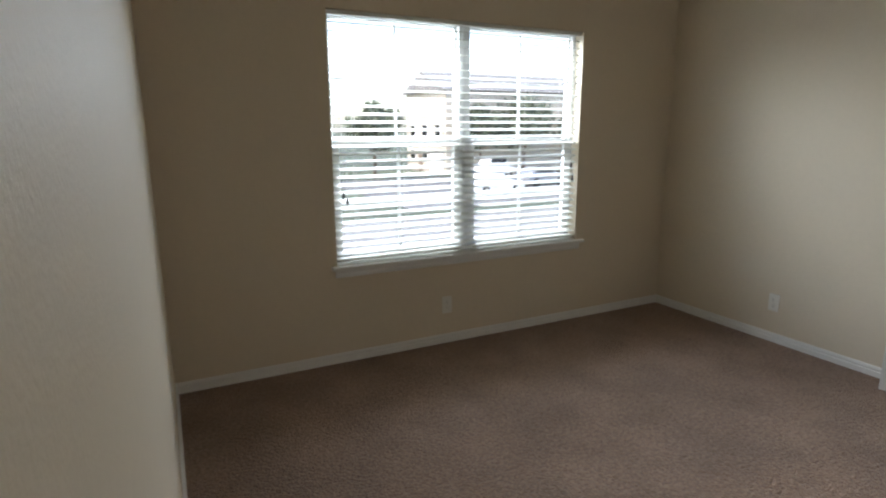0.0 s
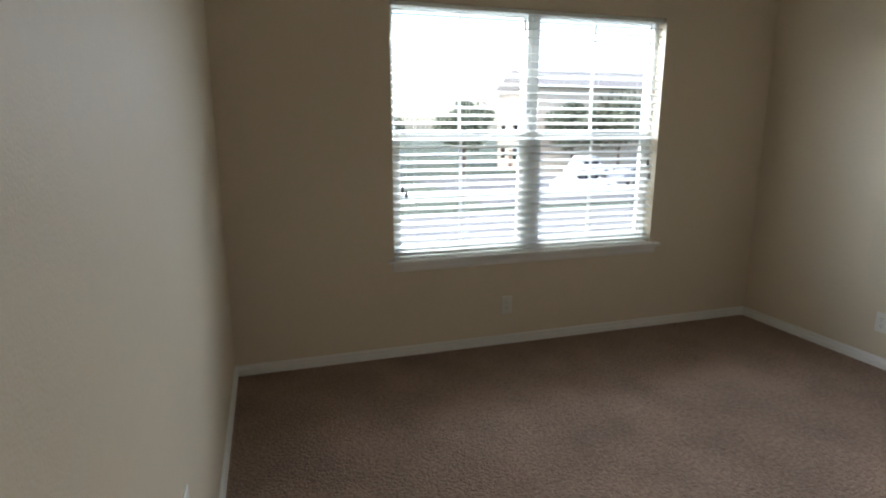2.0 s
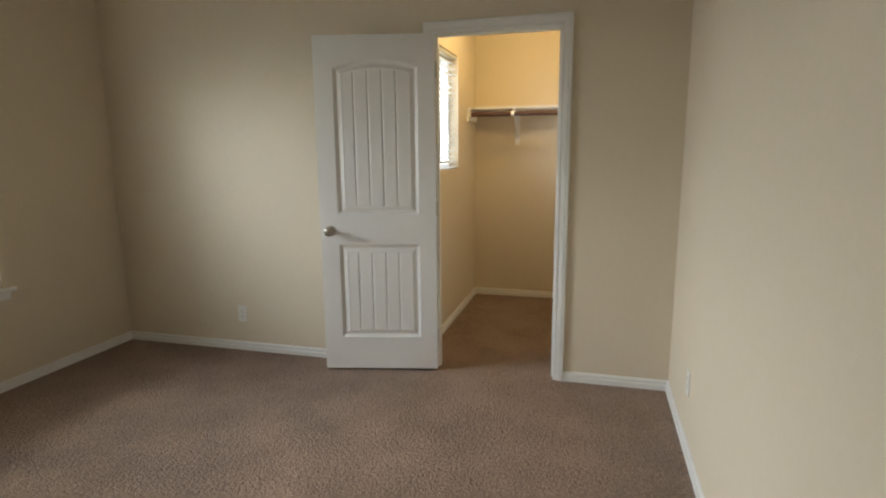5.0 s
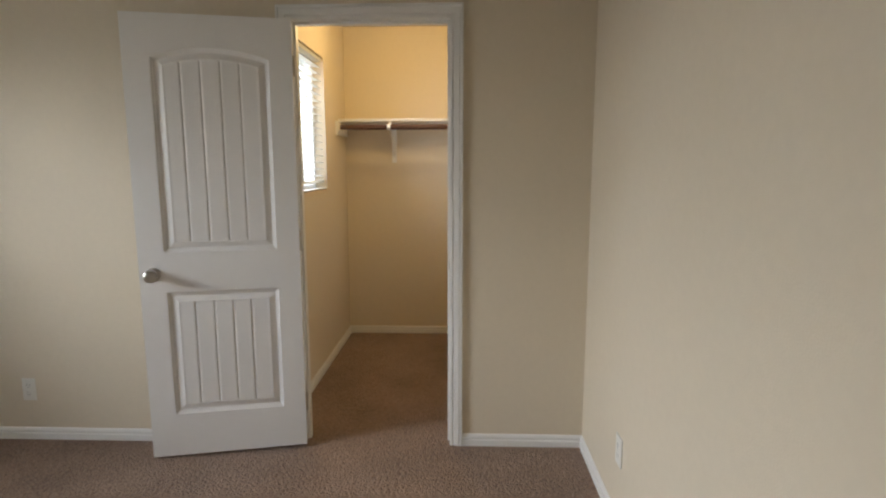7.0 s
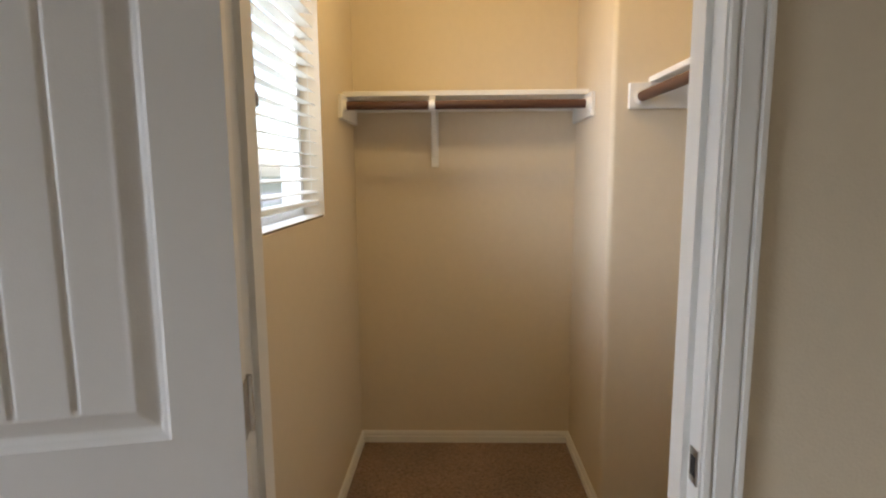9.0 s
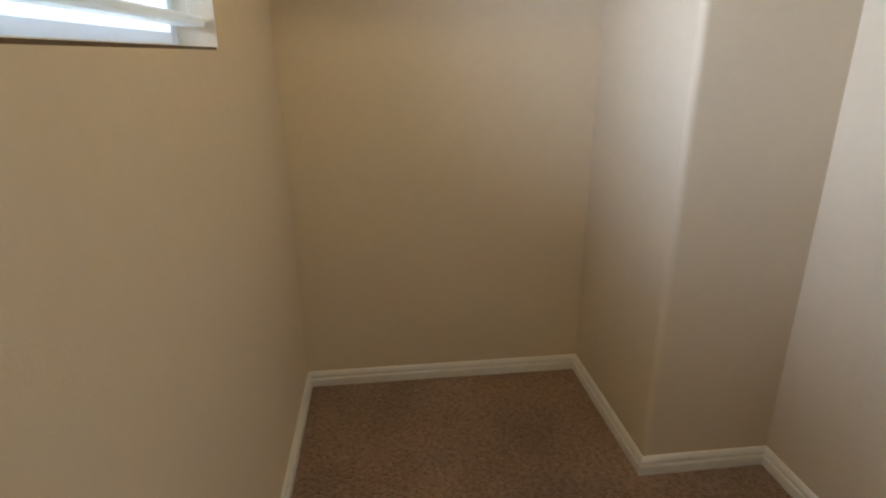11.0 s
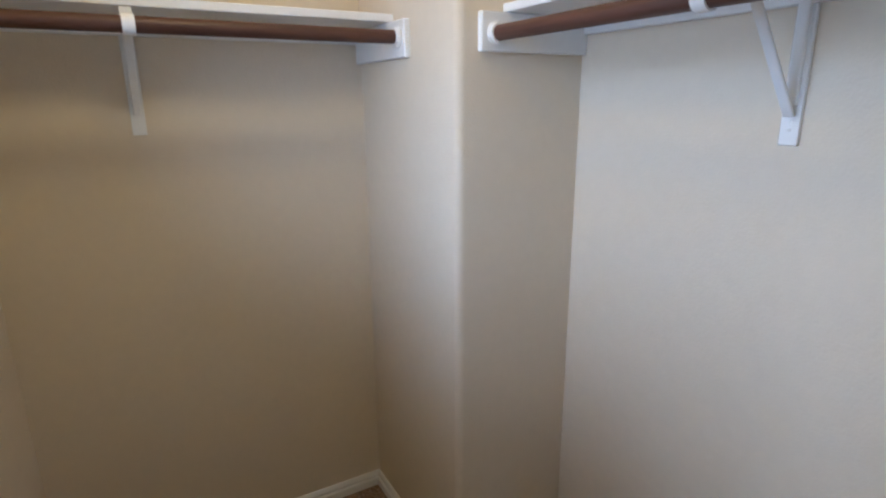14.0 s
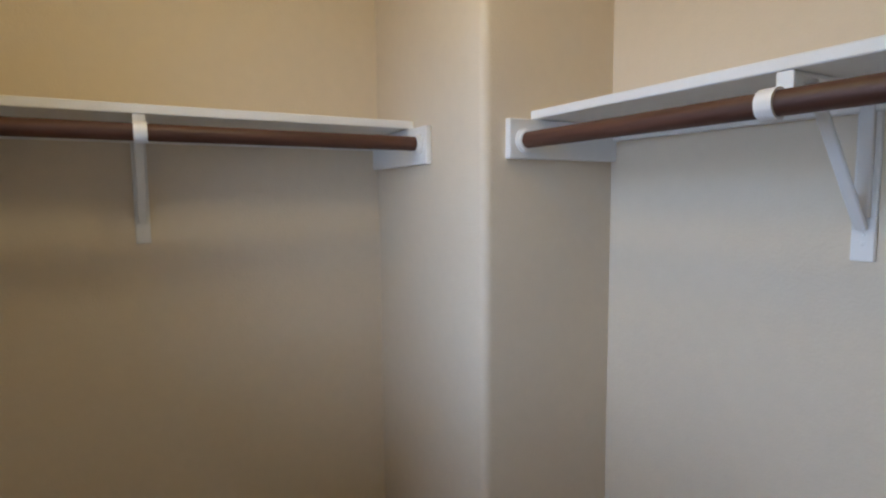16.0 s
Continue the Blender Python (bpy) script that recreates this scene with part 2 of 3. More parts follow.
structure("wall_north", boxes((WEST - OUT_T, x0, 0, OUT_T, 0, CEIL), (x1, EAST_T, 0, OUT_T, 0, CEIL), (x0, x1, 0, OUT_T, 0, z0), (x0, x1, 0, OUT_T, z1, CEIL)),
          M_WALL, "beige painted drywall with a double window opening", "wall")
structure("wall_west", boxes((WEST - OUT_T, WEST, SOUTH - OUT_T, 0, 0, CEIL)), M_WALL, "plain beige painted drywall beside the entrance", "wall")
structure("wall_south", boxes((WEST, 0, SOUTH - OUT_T, SOUTH, 0, CEIL)), M_WALL, "plain beige painted drywall of the bedroom", "wall")
structure("wall_east", boxes((0, EAST_T, DOOR_N + 0.02, 0, 0, CEIL), (0, EAST_T, SOUTH - OUT_T, DOOR_S - 0.02, 0, CEIL), (0, EAST_T, DOOR_S - 0.02, DOOR_N + 0.02, DOOR_H + 0.02, CEIL)),
          M_WALL, "beige painted drywall with the closet doorway", "wall")
x0, x1, z0, z1 = CWIN
structure("wall_closet_north", boxes((EAST_T, x0, CL_N, CL_N + OUT_T, 0, CEIL), (x1, CL_E + OUT_T, CL_N, CL_N + OUT_T, 0, CEIL), (x0, x1, CL_N, CL_N + OUT_T, 0, z0), (x0, x1, CL_N, CL_N + OUT_T, z1, CEIL)),
          M_WALL, "beige closet wall with a small window opening", "wall")
structure("wall_closet_east", boxes((CL_E, CL_E + OUT_T, JOG_Y, CL_N, 0, CEIL)), M_WALL, "beige closet back wall behind the shelf", "wall")
structure("wall_closet_south", boxes((EAST_T, JOG_X, CL_S - OUT_T, CL_S, 0, CEIL)), M_WALL, "beige closet side wall behind a shelf", "wall")


def boxed_corner():
    """The boxed-out corner of the closet, with a rounded outer edge."""
    bm = bmesh.new()
    r = 0.022
    outline = [(CL_E + OUT_T, JOG_Y)]
    for k in range(9):
        a = radians(90 + 90 * k / 8)
        outline.append((JOG_X + r + r * math.cos(a), JOG_Y - r + r * math.sin(a)))
    outline += [(JOG_X, CL_S - OUT_T), (CL_E + OUT_T, CL_S - OUT_T)]
    lo = [bm.verts.new((x, y, 0)) for x, y in outline]
    hi = [bm.verts.new((x, y, CEIL)) for x, y in outline]
    bm.faces.new(lo)
    bm.faces.new(hi)
    for k in range(len(lo)):
        j = (k + 1) % len(lo)
        bm.faces.new((lo[k], lo[j], hi[j], hi[k]))
    return bm


structure("wall_closet_corner", boxed_corner(), M_WALL, "beige boxed-out wall corner with a bullnose edge", "wall", smooth=True)

# ---- baseboards ----
BASE = [(0, 0), (0.014, 0), (0.015, 0.028), (0.0135, 0.032), (0.0075, 0.033), (0.0075, 0.037), (0.0105, 0.040), (0.0105, 0.047), (0.008, 0.053), (0.005, 0.058), (0, 0.060)]
floor_place = lambda p, q, h: (p, q, h)
CAS_S, CAS_N = DOOR_S - 0.063, DOOR_N + 0.063
structure("baseboard_bedroom_north", sweep([(0, CAS_N), (0, 0), (WEST, 0), (WEST, SOUTH), (0, SOUTH), (0, CAS_S)], BASE, floor_place), M_TRIM,
          "low white two-step baseboard round the bedroom", "baseboard")
structure("baseboard_closet", sweep([(EAST_T, DOOR_S - 0.02), (EAST_T, CL_S), (JOG_X, CL_S), (JOG_X, JOG_Y), (CL_E, JOG_Y), (CL_E, CL_N), (EAST_T, CL_N), (EAST_T, DOOR_N + 0.02)], BASE, floor_place),
          M_TRIM, "low white two-step baseboard round the closet", "baseboard")

# ---- doorway lining and casing ----
structure("door_jamb", boxes((-0.002, EAST_T + 0.002, DOOR_N, DOOR_N + 0.02, 0, DOOR_H), (-0.002, EAST_T + 0.002, DOOR_S - 0.02, DOOR_S, 0, DOOR_H),
                             (-0.002, EAST_T + 0.002, DOOR_S - 0.02, DOOR_N + 0.02, DOOR_H, DOOR_H + 0.02),
                             (0.040, 0.075, DOOR_N - 0.011, DOOR_N, 0, DOOR_H), (0.040, 0.075, DOOR_S, DOOR_S + 0.011, 0, DOOR_H),
                             (0.040, 0.075, DOOR_S + 0.011, DOOR_N - 0.011, DOOR_H - 0.011, DOOR_H)),
          M_TRIM, "white painted door lining with a stop strip", "door frame")
CASING = [(0.004, 0), (0.004, 0.010), (0.012, 0.012), (0.014, 0.0075), (0.018, 0.0075), (0.021, 0.013), (0.044, 0.017), (0.046, 0.0125), (0.050, 0.0125), (0.052, 0.0195), (0.060, 0.0195), (0.062, 0.017), (0.062, 0)]
structure("trim_door_casing", sweep([(DOOR_N, 0), (DOOR_N, DOOR_H), (DOOR_S, DOOR_H), (DOOR_S, 0)], [(-o, h) for o, h in CASING], lambda p, q, h: (-h, p, q)),
          M_TRIM, "white moulded casing round the closet doorway", "door casing", smooth=True)
strike = thing("strike_plate", "small satin nickel strike plate on the white jamb", "strike plate", pose(0.018, DOOR_S, 0.905))
part("plate", boxes((-0.014, 0.014, 0, 0.0022, -0.029, 0.029), bevel=0.0008), M_NICKEL, strike)
part("latch_hole", boxes((-0.009, 0.009, 0.0022, 0.0027, -0.017, 0.017)), M_SLOT, strike)


# ---- closet door ----
def panel_distance(u, v, u0, u1, v0, v1, rise):
    mid, half = (u0 + u1) / 2, (u1 - u0) / 2
    top = v1 + rise * np.cos(np.clip((u - mid) / half, -1, 1) * math.pi / 2) ** 0.8 if rise else np.full_like(u, v1)
    return np.minimum(np.minimum(u - u0, u1 - u), np.minimum(v - v0, top - v))


def door_relief(u, v):
    """Depth of the moulded face, and which panel a spot belongs to."""
    depth, owner = np.zeros_like(u), np.zeros(u.shape, int)
    for k, (v0, v1, rise) in enumerate(((0.222, 0.803, 0.0), (0.990, 1.832, 0.045)), 1):
        d = panel_distance(u, v, 0.103, 0.590, v0, v1, rise)
        f = np.interp(d, [0, 0.005, 0.009, 0.014, 0.018, 0.030, 0.046, 0.050], [0, -0.007, -0.005, -0.0115, -0.012, -0.0085, -0.0025, -0.0042])
        flat = np.clip((d - 0.046) / 0.004, 0, 1)
        for g in (0.474, 0.391, 0.308, 0.227):
            f -= flat * 0.0042 * np.exp(-((u - g) / 0.0032) ** 2)
        depth = np.where(d > 0, f, depth)
        owner = np.where(d > 0, k, owner)
    return depth, owner


def grid_part(name, mask, co, faces, mat, parent, label=""):
    used = faces[mask]
    ids, back = np.unique(used, return_inverse=True)
    me = bpy.data.meshes.new(name)
    me.from_pydata(co[ids].tolist(), [], back.reshape(-1, 4).tolist())
    me.materials.append(mat)
    me.polygons.foreach_set("use_smooth", [True] * len(me.polygons))
    ob = new(name, me)
    ob.parent = parent
    return tagged(ob, label)


def closet_door():
    """Leaf in local axes: u along +X from the hinge, thickness along Y (visible face at y = 0, back at +), z up."""
    width, z0, z1, thick = 0.702, 0.016, 2.016, 0.035
    d = Vector((-0.154, 0.686, 0)).normalized()
    ang = math.degrees(math.atan2(d.y, d.x))
    door = thing("door_1", "open white two-panel plank-style door with arched top panel", "door", pose(-0.046, -2.381, 0, 0, 0, ang))
    tagged(door, kind="structure")
    us = np.linspace(0, width, 200)
    vs = np.linspace(z0, z1, 480)
    gu, gv = np.meshgrid(us, vs)
    depth, _ = door_relief(gu, gv)
    co = np.stack([gu, depth, gv], -1).reshape(-1, 3)     # local +Y faces the room after the turn
    idx = np.arange(gu.size).reshape(gu.shape)
    faces = np.stack([idx[:-1, :-1], idx[1:, :-1], idx[1:, 1:], idx[:-1, 1:]], -1).reshape(-1, 4)
    cu, cv = (gu[:-1, :-1] + gu[1:, 1:]) / 2, (gv[:-1, :-1] + gv[1:, 1:]) / 2
    owner = door_relief(cu, cv)[1].reshape(-1)
    grid_part("stiles_and_rails", owner == 0, co, faces, M_DOOR, door)
    grid_part("lower_panel", owner == 1, co, faces, M_DOOR, door, "grooved square lower panel")
    grid_part("upper_panel", owner == 2, co, faces, M_DOOR, door, "grooved upper panel with arched top")
    bm = bmesh.new()
    r = [bm.verts.new(p) for p in ((0, 0, z0), (width, 0, z0), (width, 0, z1), (0, 0, z1))]
    b = [bm.verts.new(p) for p in ((0, -thick, z0), (width, -thick, z0), (width, -thick, z1), (0, -thick, z1))]
    bm.faces.new(b)
    for k in range(4):
        bm.faces.new((r[k], r[(k + 1) % 4], b[(k + 1) % 4], b[k]))
    part("core", bm, M_DOOR, door)
    for side in (1, -1):
        m = pose(0.641, 0 if side > 0 else -thick, 0.890, -90 * side, 0, 0)
        part("rose", lathe([(0.0, 0), (0.031, 0), (0.0315, 0.003), (0.029, 0.007), (0.016, 0.010), (0.0, 0.010)][1:5], m), M_NICKEL, door, "satin nickel rose", True)
        knob = [(0.011, 0.009), (0.010, 0.024), (0.014, 0.029), (0.024, 0.035), (0.0290, 0.043), (0.0292, 0.052), (0.026, 0.060), (0.016, 0.0655), (0.004, 0.0668)]
        part("door_knob", lathe(knob, m), M_NICKEL, door, "round satin nickel knob", True)
    part("latch_plate", boxes((width, width + 0.0015, -0.030, -0.006, 0.877, 0.933)), M_NICKEL, door, "satin nickel latch plate")
    for z in (0.22, 1.02, 1.82):
        h = part("hinge", boxes((-0.0018, 0, -thick, -0.004, z - 0.044, z + 0.044)), M_NICKEL, door, "satin nickel butt hinge")
        bm = rod(bmesh.new(), (-0.003, -thick - 0.005, z - 0.045), (-0.003, -thick - 0.005, z + 0.045), 0.0055)
        part("knuckle", bm, M_NICKEL, h, smooth=True)
    return door


closet_door()


# ---- windows ----
def sash(window, name, x0, x1, z0, z1, y, stile, top, bottom, muntin_x, muntin_z):
    """A vinyl sash at depth y with glass and slim muntins."""
    t = 0.016
    frame_bm = boxes((x0, x0 + stile, y - t, y + t, z0, z1), (x1 - stile, x1, y - t, y + t, z0, z1),
                     (x0 + stile, x1 - stile, y - t, y + t, z1 - top, z1), (x0 + stile, x1 - stile, y - t, y + t, z0, z0 + bottom), bevel=0.003)
    s = part(name, frame_bm, M_VINYL, window)
    pane = part("pane", boxes((x0 + stile, x1 - stile, y - 0.002, y + 0.002, z0 + bottom, z1 - top)), M_GLASS, s, "clear glass")
    pane.visible_shadow = False
    for x in muntin_x:
        part("muntin", boxes((x - 0.008, x + 0.008, y - 0.007, y + 0.007, z0 + bottom, z1 - top), bevel=0.002), M_VINYL, s)
    for z in muntin_z:
        part("muntin", boxes((x0 + stile, x1 - stile, y - 0.0075, y + 0.0075, z - 0.008, z + 0.008), bevel=0.002), M_VINYL, s)


def single_hung(window, x0, x1, z0, z1, y, rail, grid=True):
    part("window_frame", boxes((x0, x0 + 0.028, y - 0.03, y + 0.035, z0, z1), (x1 - 0.028, x1, y - 0.03, y + 0.035, z0, z1),
                               (x0 + 0.028, x1 - 0.028, y - 0.03, y + 0.035, z1 - 0.018, z1), (x0 + 0.028, x1 - 0.028, y - 0.03, y + 0.035, z0, z0 + 0.03), bevel=0.003), M_VINYL, window)
    mid = (x0 + x1) / 2
    sash(window, "upper_sash", x0 + 0.028, x1 - 0.028, rail - 0.02, z1 - 0.018, y + 0.018, 0.012, 0.012, 0.040, [mid] if grid else [], [(rail + z1) / 2 + 0.01] if grid else [])
    sash(window, "lower_sash", x0 + 0.028, x1 - 0.028, z0 + 0.03, rail + 0.025, y - 0.012, 0.036, 0.045, 0.035, [mid] if grid else [], [(rail + z0) / 2] if grid else [])


def blind(name, label, x0, x1, z0, z1, y, pitch, tilt, ladders, depth=0.048):
    """Horizontal blind with one mesh for each slat, ladder cords, head and bottom rail."""
    b = thing(name, label, "window blind", pose((x0 + x1) / 2, y, z0))
    w = (x1 - x0) / 2
    height = z1 - z0
    part("headrail", boxes((-w, w, -0.026, 0.022, height - 0.022, height), bevel=0.003), M_SLAT, b)
    part("bottom_rail", boxes((-w, w, -0.024, 0.024, 0.004, 0.022), bevel=0.004), M_SLAT, b)
    bm = bmesh.new()
    rows = []
    for k in range(5):
        q = -depth / 2 + depth * k / 4
        crown = 0.0022 * (1 - (2 * k / 4 - 1) ** 2)
        rows.append((q, crown))
    for top in (0.0013, -0.0013):
        for q, c in rows:
            bm.verts.new((-w + 0.004, q, c + top))
            bm.verts.new((w - 0.004, q, c + top))
    bm.verts.ensure_lookup_table()
    v = bm.verts
    for k in range(4):
        bm.faces.new((v[2 * k], v[2 * k + 1], v[2 * k + 3], v[2 * k + 2]))
        bm.faces.new((v[10 + 2 * k], v[12 + 2 * k], v[13 + 2 * k], v[11 + 2 * k]))
    bm.faces.new((v[0], v[10], v[11], v[1]))
    bm.faces.new((v[8], v[9], v[19], v[18]))
    for e in (0, 1):
        bm.faces.new([v[2 * k + e] for k in range(5)] + [v[18 - 2 * k + e] for k in range(5)])
    first = part("slat", bm, M_SLAT, b, smooth=True)
    n = int((height - 0.055) / pitch)
    rnd = random.Random(4)
    for k in range(n):
        s = first if k == 0 else new("slat", first.data)
        s.parent = b
        s.matrix_basis = pose(0, 0, 0.030 + pitch * (k + 0.5), tilt + rnd.uniform(-1.2, 1.2), rnd.uniform(-0.06, 0.06), 0)
    for x in ladders:
        bm = bmesh.new()
        for q in (-0.026, 0.026):
            rod(bm, (x, q, 0.02), (x, q, height - 0.02), 0.0009, sides=5)
        part("ladder_cord", bm, M_CORD, b)
    return b


def pull_cord(x, y, top, ends, label):
    """Lift cords with small tassels, hanging in front of the slats."""
    c = thing("blind_pull_cord", label, "blind cord", pose(x, y, 0))
    for k, (dx, z) in enumerate(ends):
        part("cord", rod(bmesh.new(), (dx * 0.4, 0, top), (dx, 0, z + 0.02), 0.0011, sides=6), M_CORD, c)
        part("tassel", lathe([(0.003, 0.022), (0.006, 0.016), (0.0085, -0.004), (0.0085, -0.014), (0.006, -0.018)], pose(dx, 0, z), 14), M_TASSEL, c, "dark cord tassel", True)
    return c


x0, x1, z0, z1 = WIN
win = thing("window_1", "double single-hung white vinyl window with slim muntins", "window", pose(0, 0, 0))
tagged(win, kind="structure")
MULL = -1.742
single_hung(win, x0, MULL - 0.012, z0, z1, 0.105, 1.293)
single_hung(win, MULL + 0.012, x1, z0, z1, 0.105, 1.293)
part("mullion", boxes((MULL - 0.012, MULL + 0.012, 0.07, 0.14, z0, z1)), M_VINYL, win)
part("window_sill", boxes((x0 - 0.035, x1 + 0.06, -0.042, 0.0, z0 - 0.022, z0 - 0.001), (x0 + 0.002, x1 - 0.002, 0.0, 0.075, z0 - 0.022, z0 + 0.003), bevel=0.004), M_TRIM, win, "white painted projecting sill")
part("apron", sweep([(x1 + 0.035, z0 - 0.022), (x0 - 0.012, z0 - 0.022)], [(0, 0), (0, 0.016), (0.012, 0.016), (0.018, 0.012), (0.038, 0.011), (0.050, 0.006), (0.052, 0)], lambda p, q, h: (p, -h, q)), M_TRIM, win, "white moulded apron")
blind("blind", "white two-inch faux wood blind lowered with open slats", x0 + 0.008, x1 - 0.008, z0 + 0.012, z1 - 0.002, 0.034, 0.0445, 15, (-0.74, -0.42, 0.0, 0.42, 0.74))
pull_cord(-2.56, 0.004, 1.94, ((-0.012, 1.005), (0.010, 0.975)), "pair of blind cords with dark tassels")
pull_cord(-0.925, 0.004, 1.94, ((-0.004, 1.13), (0.012, 1.04)), "pair of blind cords at the window side")

x0, x1, z0, z1 = CWIN
win2 = thing("window_2", "small white vinyl window high in the closet wall", "window", pose(0, CL_N, 0))
tagged(win2, kind="structure")
part("window_frame", boxes((x0, x0 + 0.035, 0.075, 0.145, z0, z1), (x1 - 0.035, x1, 0.075, 0.145, z0, z1), (x0 + 0.035, x1 - 0.035, 0.075, 0.145, z1 - 0.035, z1), (x0 + 0.035, x1 - 0.035, 0.075, 0.145, z0, z0 + 0.035), bevel=0.003), M_VINYL, win2)
pane = part("pane", boxes((x0 + 0.035, x1 - 0.035, 0.108, 0.112, z0 + 0.035, z1 - 0.035)), M_GLASS, win2, "clear glass")
pane.visible_shadow = False
part("window_sill", boxes((x0 + 0.001, x1 - 0.001, 0.0057, 0.075, z0 - 0.004, z0 + 0.007), bevel=0.001), M_TRIM, win2, "thin white sill in the recess")
# Added dark strip: its colour stands in for the shade at the sill.
part("sill_shade_strip", boxes((x0 + 0.002, x1 - 0.002, 0.003, 0.0055, z0, z0 + 0.0055)), M_SILLSHADE, win2, "dark strip coloured as the shade line along the sill")
blind("blind", "white two-inch faux wood blind with open slats in the closet window", x0 + 0.006, x1 - 0.006, z0 + 0.040, z1 - 0.003, CL_N + 0.040, 0.0445, 8, (-0.25, 0.25))
pull_cord(0.56, CL_N + 0.008, 2.05, ((-0.006, 1.62), (0.012, 1.56)), "pair of blind cords with tassels in the closet")


# ---- outlets ----
def outlet(m, label):
    """Duplex outlet; local plate face toward -Y."""
    o = thing("outlet", label, "outlet", m, "wall outlets")
    part("cover_plate", boxes((-0.035, 0.035, -0.0055, 0, -0.0575, 0.0575), bevel=0.0022), M_PLATE, o)
    for z in (0.0195, -0.0195):
        r = part("receptacle", boxes((-0.0165, 0.0165, -0.0075, -0.0054, z - 0.0145, z + 0.0145), bevel=0.0009), M_PLATE, o)
        part("slots", boxes((-0.0075, -0.0055, -0.0080, -0.0074, z - 0.001, z + 0.008), (0.0055, 0.0075, -0.0080, -0.0074, z, z + 0.007), (-0.002, 0.002, -0.0080, -0.0074, z - 0.010, z - 0.006)), M_SLOT, r)
    part("screw", lathe([(0.003, 0), (0.003, 0.0012), (0.0015, 0.0016)], pose(0, -0.0055, 0, 90, 0, 0), 10), M_PLATE, o)


outlet(pose(-1.911, 0, 0.258), "white duplex outlet under the bedroom window")
outlet(pose(0, -0.965, 0.262, 0, 0, -90), "white duplex outlet between corner and closet door")
outlet(pose(-0.62, SOUTH, 0.312, 0, 0, 180), "white duplex outlet near the closet doorway")
outlet(pose(WEST, -1.78, 0.44, 0, 0, 90), "white duplex outlet low on the entrance wall")


# ---- closet shelves ----
def bracket(m, wall_depth, leg_low, shelf_under, rod_out, rod_z, label):
    """Shelf and rod bracket; local +Y is out of the wall, z is height."""
    b = thing("shelf_bracket", label, "shelf bracket", m, "closet brackets")
    part("wall_leg", boxes((-0.018, 0.018, 0.0, 0.010, leg_low, shelf_under - 0.042), bevel=0.0015), M_SHELF, b)
    part("upright", boxes((-0.011, 0.011, 0.010, 0.022, leg_low + 0.075, shelf_under - 0.001), bevel=0.002), M_SHELF, b)
    part("arm", boxes((-0.012, 0.012, 0.022, wall_depth - 0.006, shelf_under - 0.007, shelf_under - 0.0006), bevel=0.001), M_SHELF, b)
    bm = bmesh.new()
    a, c = Vector((0, 0.016, leg_low + 0.055)), Vector((0, wall_depth - 0.07, shelf_under - 0.006))
    ln = (c - a).length
    box(bm, -0.010, 0.010, -0.004, 0.004, 0, ln, bevel=0.002)
    q = (c - a).to_track_quat("Z", "Y").to_matrix().to_4x4()
    bmesh.ops.transform(bm, matrix=Matrix.Translation(a) @ q, verts=bm.verts)
    part("brace", bm, M_SHELF, b)
    bm = boxes((-0.013, 0.013, wall_depth - 0.009, wall_depth - 0.003, rod_z + 0.012, shelf_under - 0.0006), bevel=0.001)
    part("hanger_tab", bm, M_SHELF, b)
    bm = bmesh.new()
    ring = []
    for k in range(15):
        ang = radians(140 - 262 * k / 14)
        ring.append([bm.verts.new((sx, rod_out + math.cos(ang) * r, rod_z + math.sin(ang) * r)) for sx, r in ((-0.013, 0.0192), (0.013, 0.0192), (0.013, 0.0228), (-0.013, 0.0228))])
    for p, n in zip(ring, ring[1:]):
        for j in range(4):
            bm.faces.new((p[j], p[(j + 1) % 4], n[(j + 1) % 4], n[j]))
    bm.faces.new(ring[0])
    bm.faces.new(ring[-1])
    part("rod_hook", bm, M_SHELF, b, smooth=True)
    for z in (leg_low + 0.03, leg_low + 0.045):
        part("screw", lathe([(0.004, 0), (0.004, 0.001), (0.002, 0.0016)], pose(0, 0.010, z, -90, 0, 0), 10), M_SHELF, b)
    return b


def closet_rod(a, b, label):
    a, b = Vector(a), Vector(b)
    q = (b - a).to_track_quat("Z", "Y").to_matrix().to_4x4()
    r = thing("closet_rod", label, "closet rod", Matrix.Translation(a) @ q, "closet rods")
    ln = (b - a).length
    part("pole", rod(bmesh.new(), (0, 0, 0.003), (0, 0, ln - 0.003), 0.0185, sides=28), M_ROD, r, "brown stained wood pole", True)
    for z, s in ((0.0, 1), (ln, -1)):
        m = Matrix.Translation((0, 0, z)) @ (Matrix.Identity(4) if s > 0 else pose(0, 0, 0, 180))
        part("end_socket", lathe([(0.028, 0.0), (0.028, 0.004), (0.0238, 0.006), (0.0228, 0.014), (0.0190, 0.014), (0.0190, 0.005)], m), M_SHELF, r, "white rod socket", True)


def closet_shelf(label, board, back, *ends):
    """Shelf board with the strips of wood that carry it; rows are x0, x1, y0, y1, z0, z1."""
    t = thing("closet_shelf", label, "shelf", None, "closet shelves")
    part("board", boxes(board, bevel=0.002), M_SHELF, t)
    part("back_cleat", boxes(back, bevel=0.0025), M_SHELF, t)
    for row in ends:
        part("end_cleat", boxes(row, bevel=0.0025), M_SHELF, t)


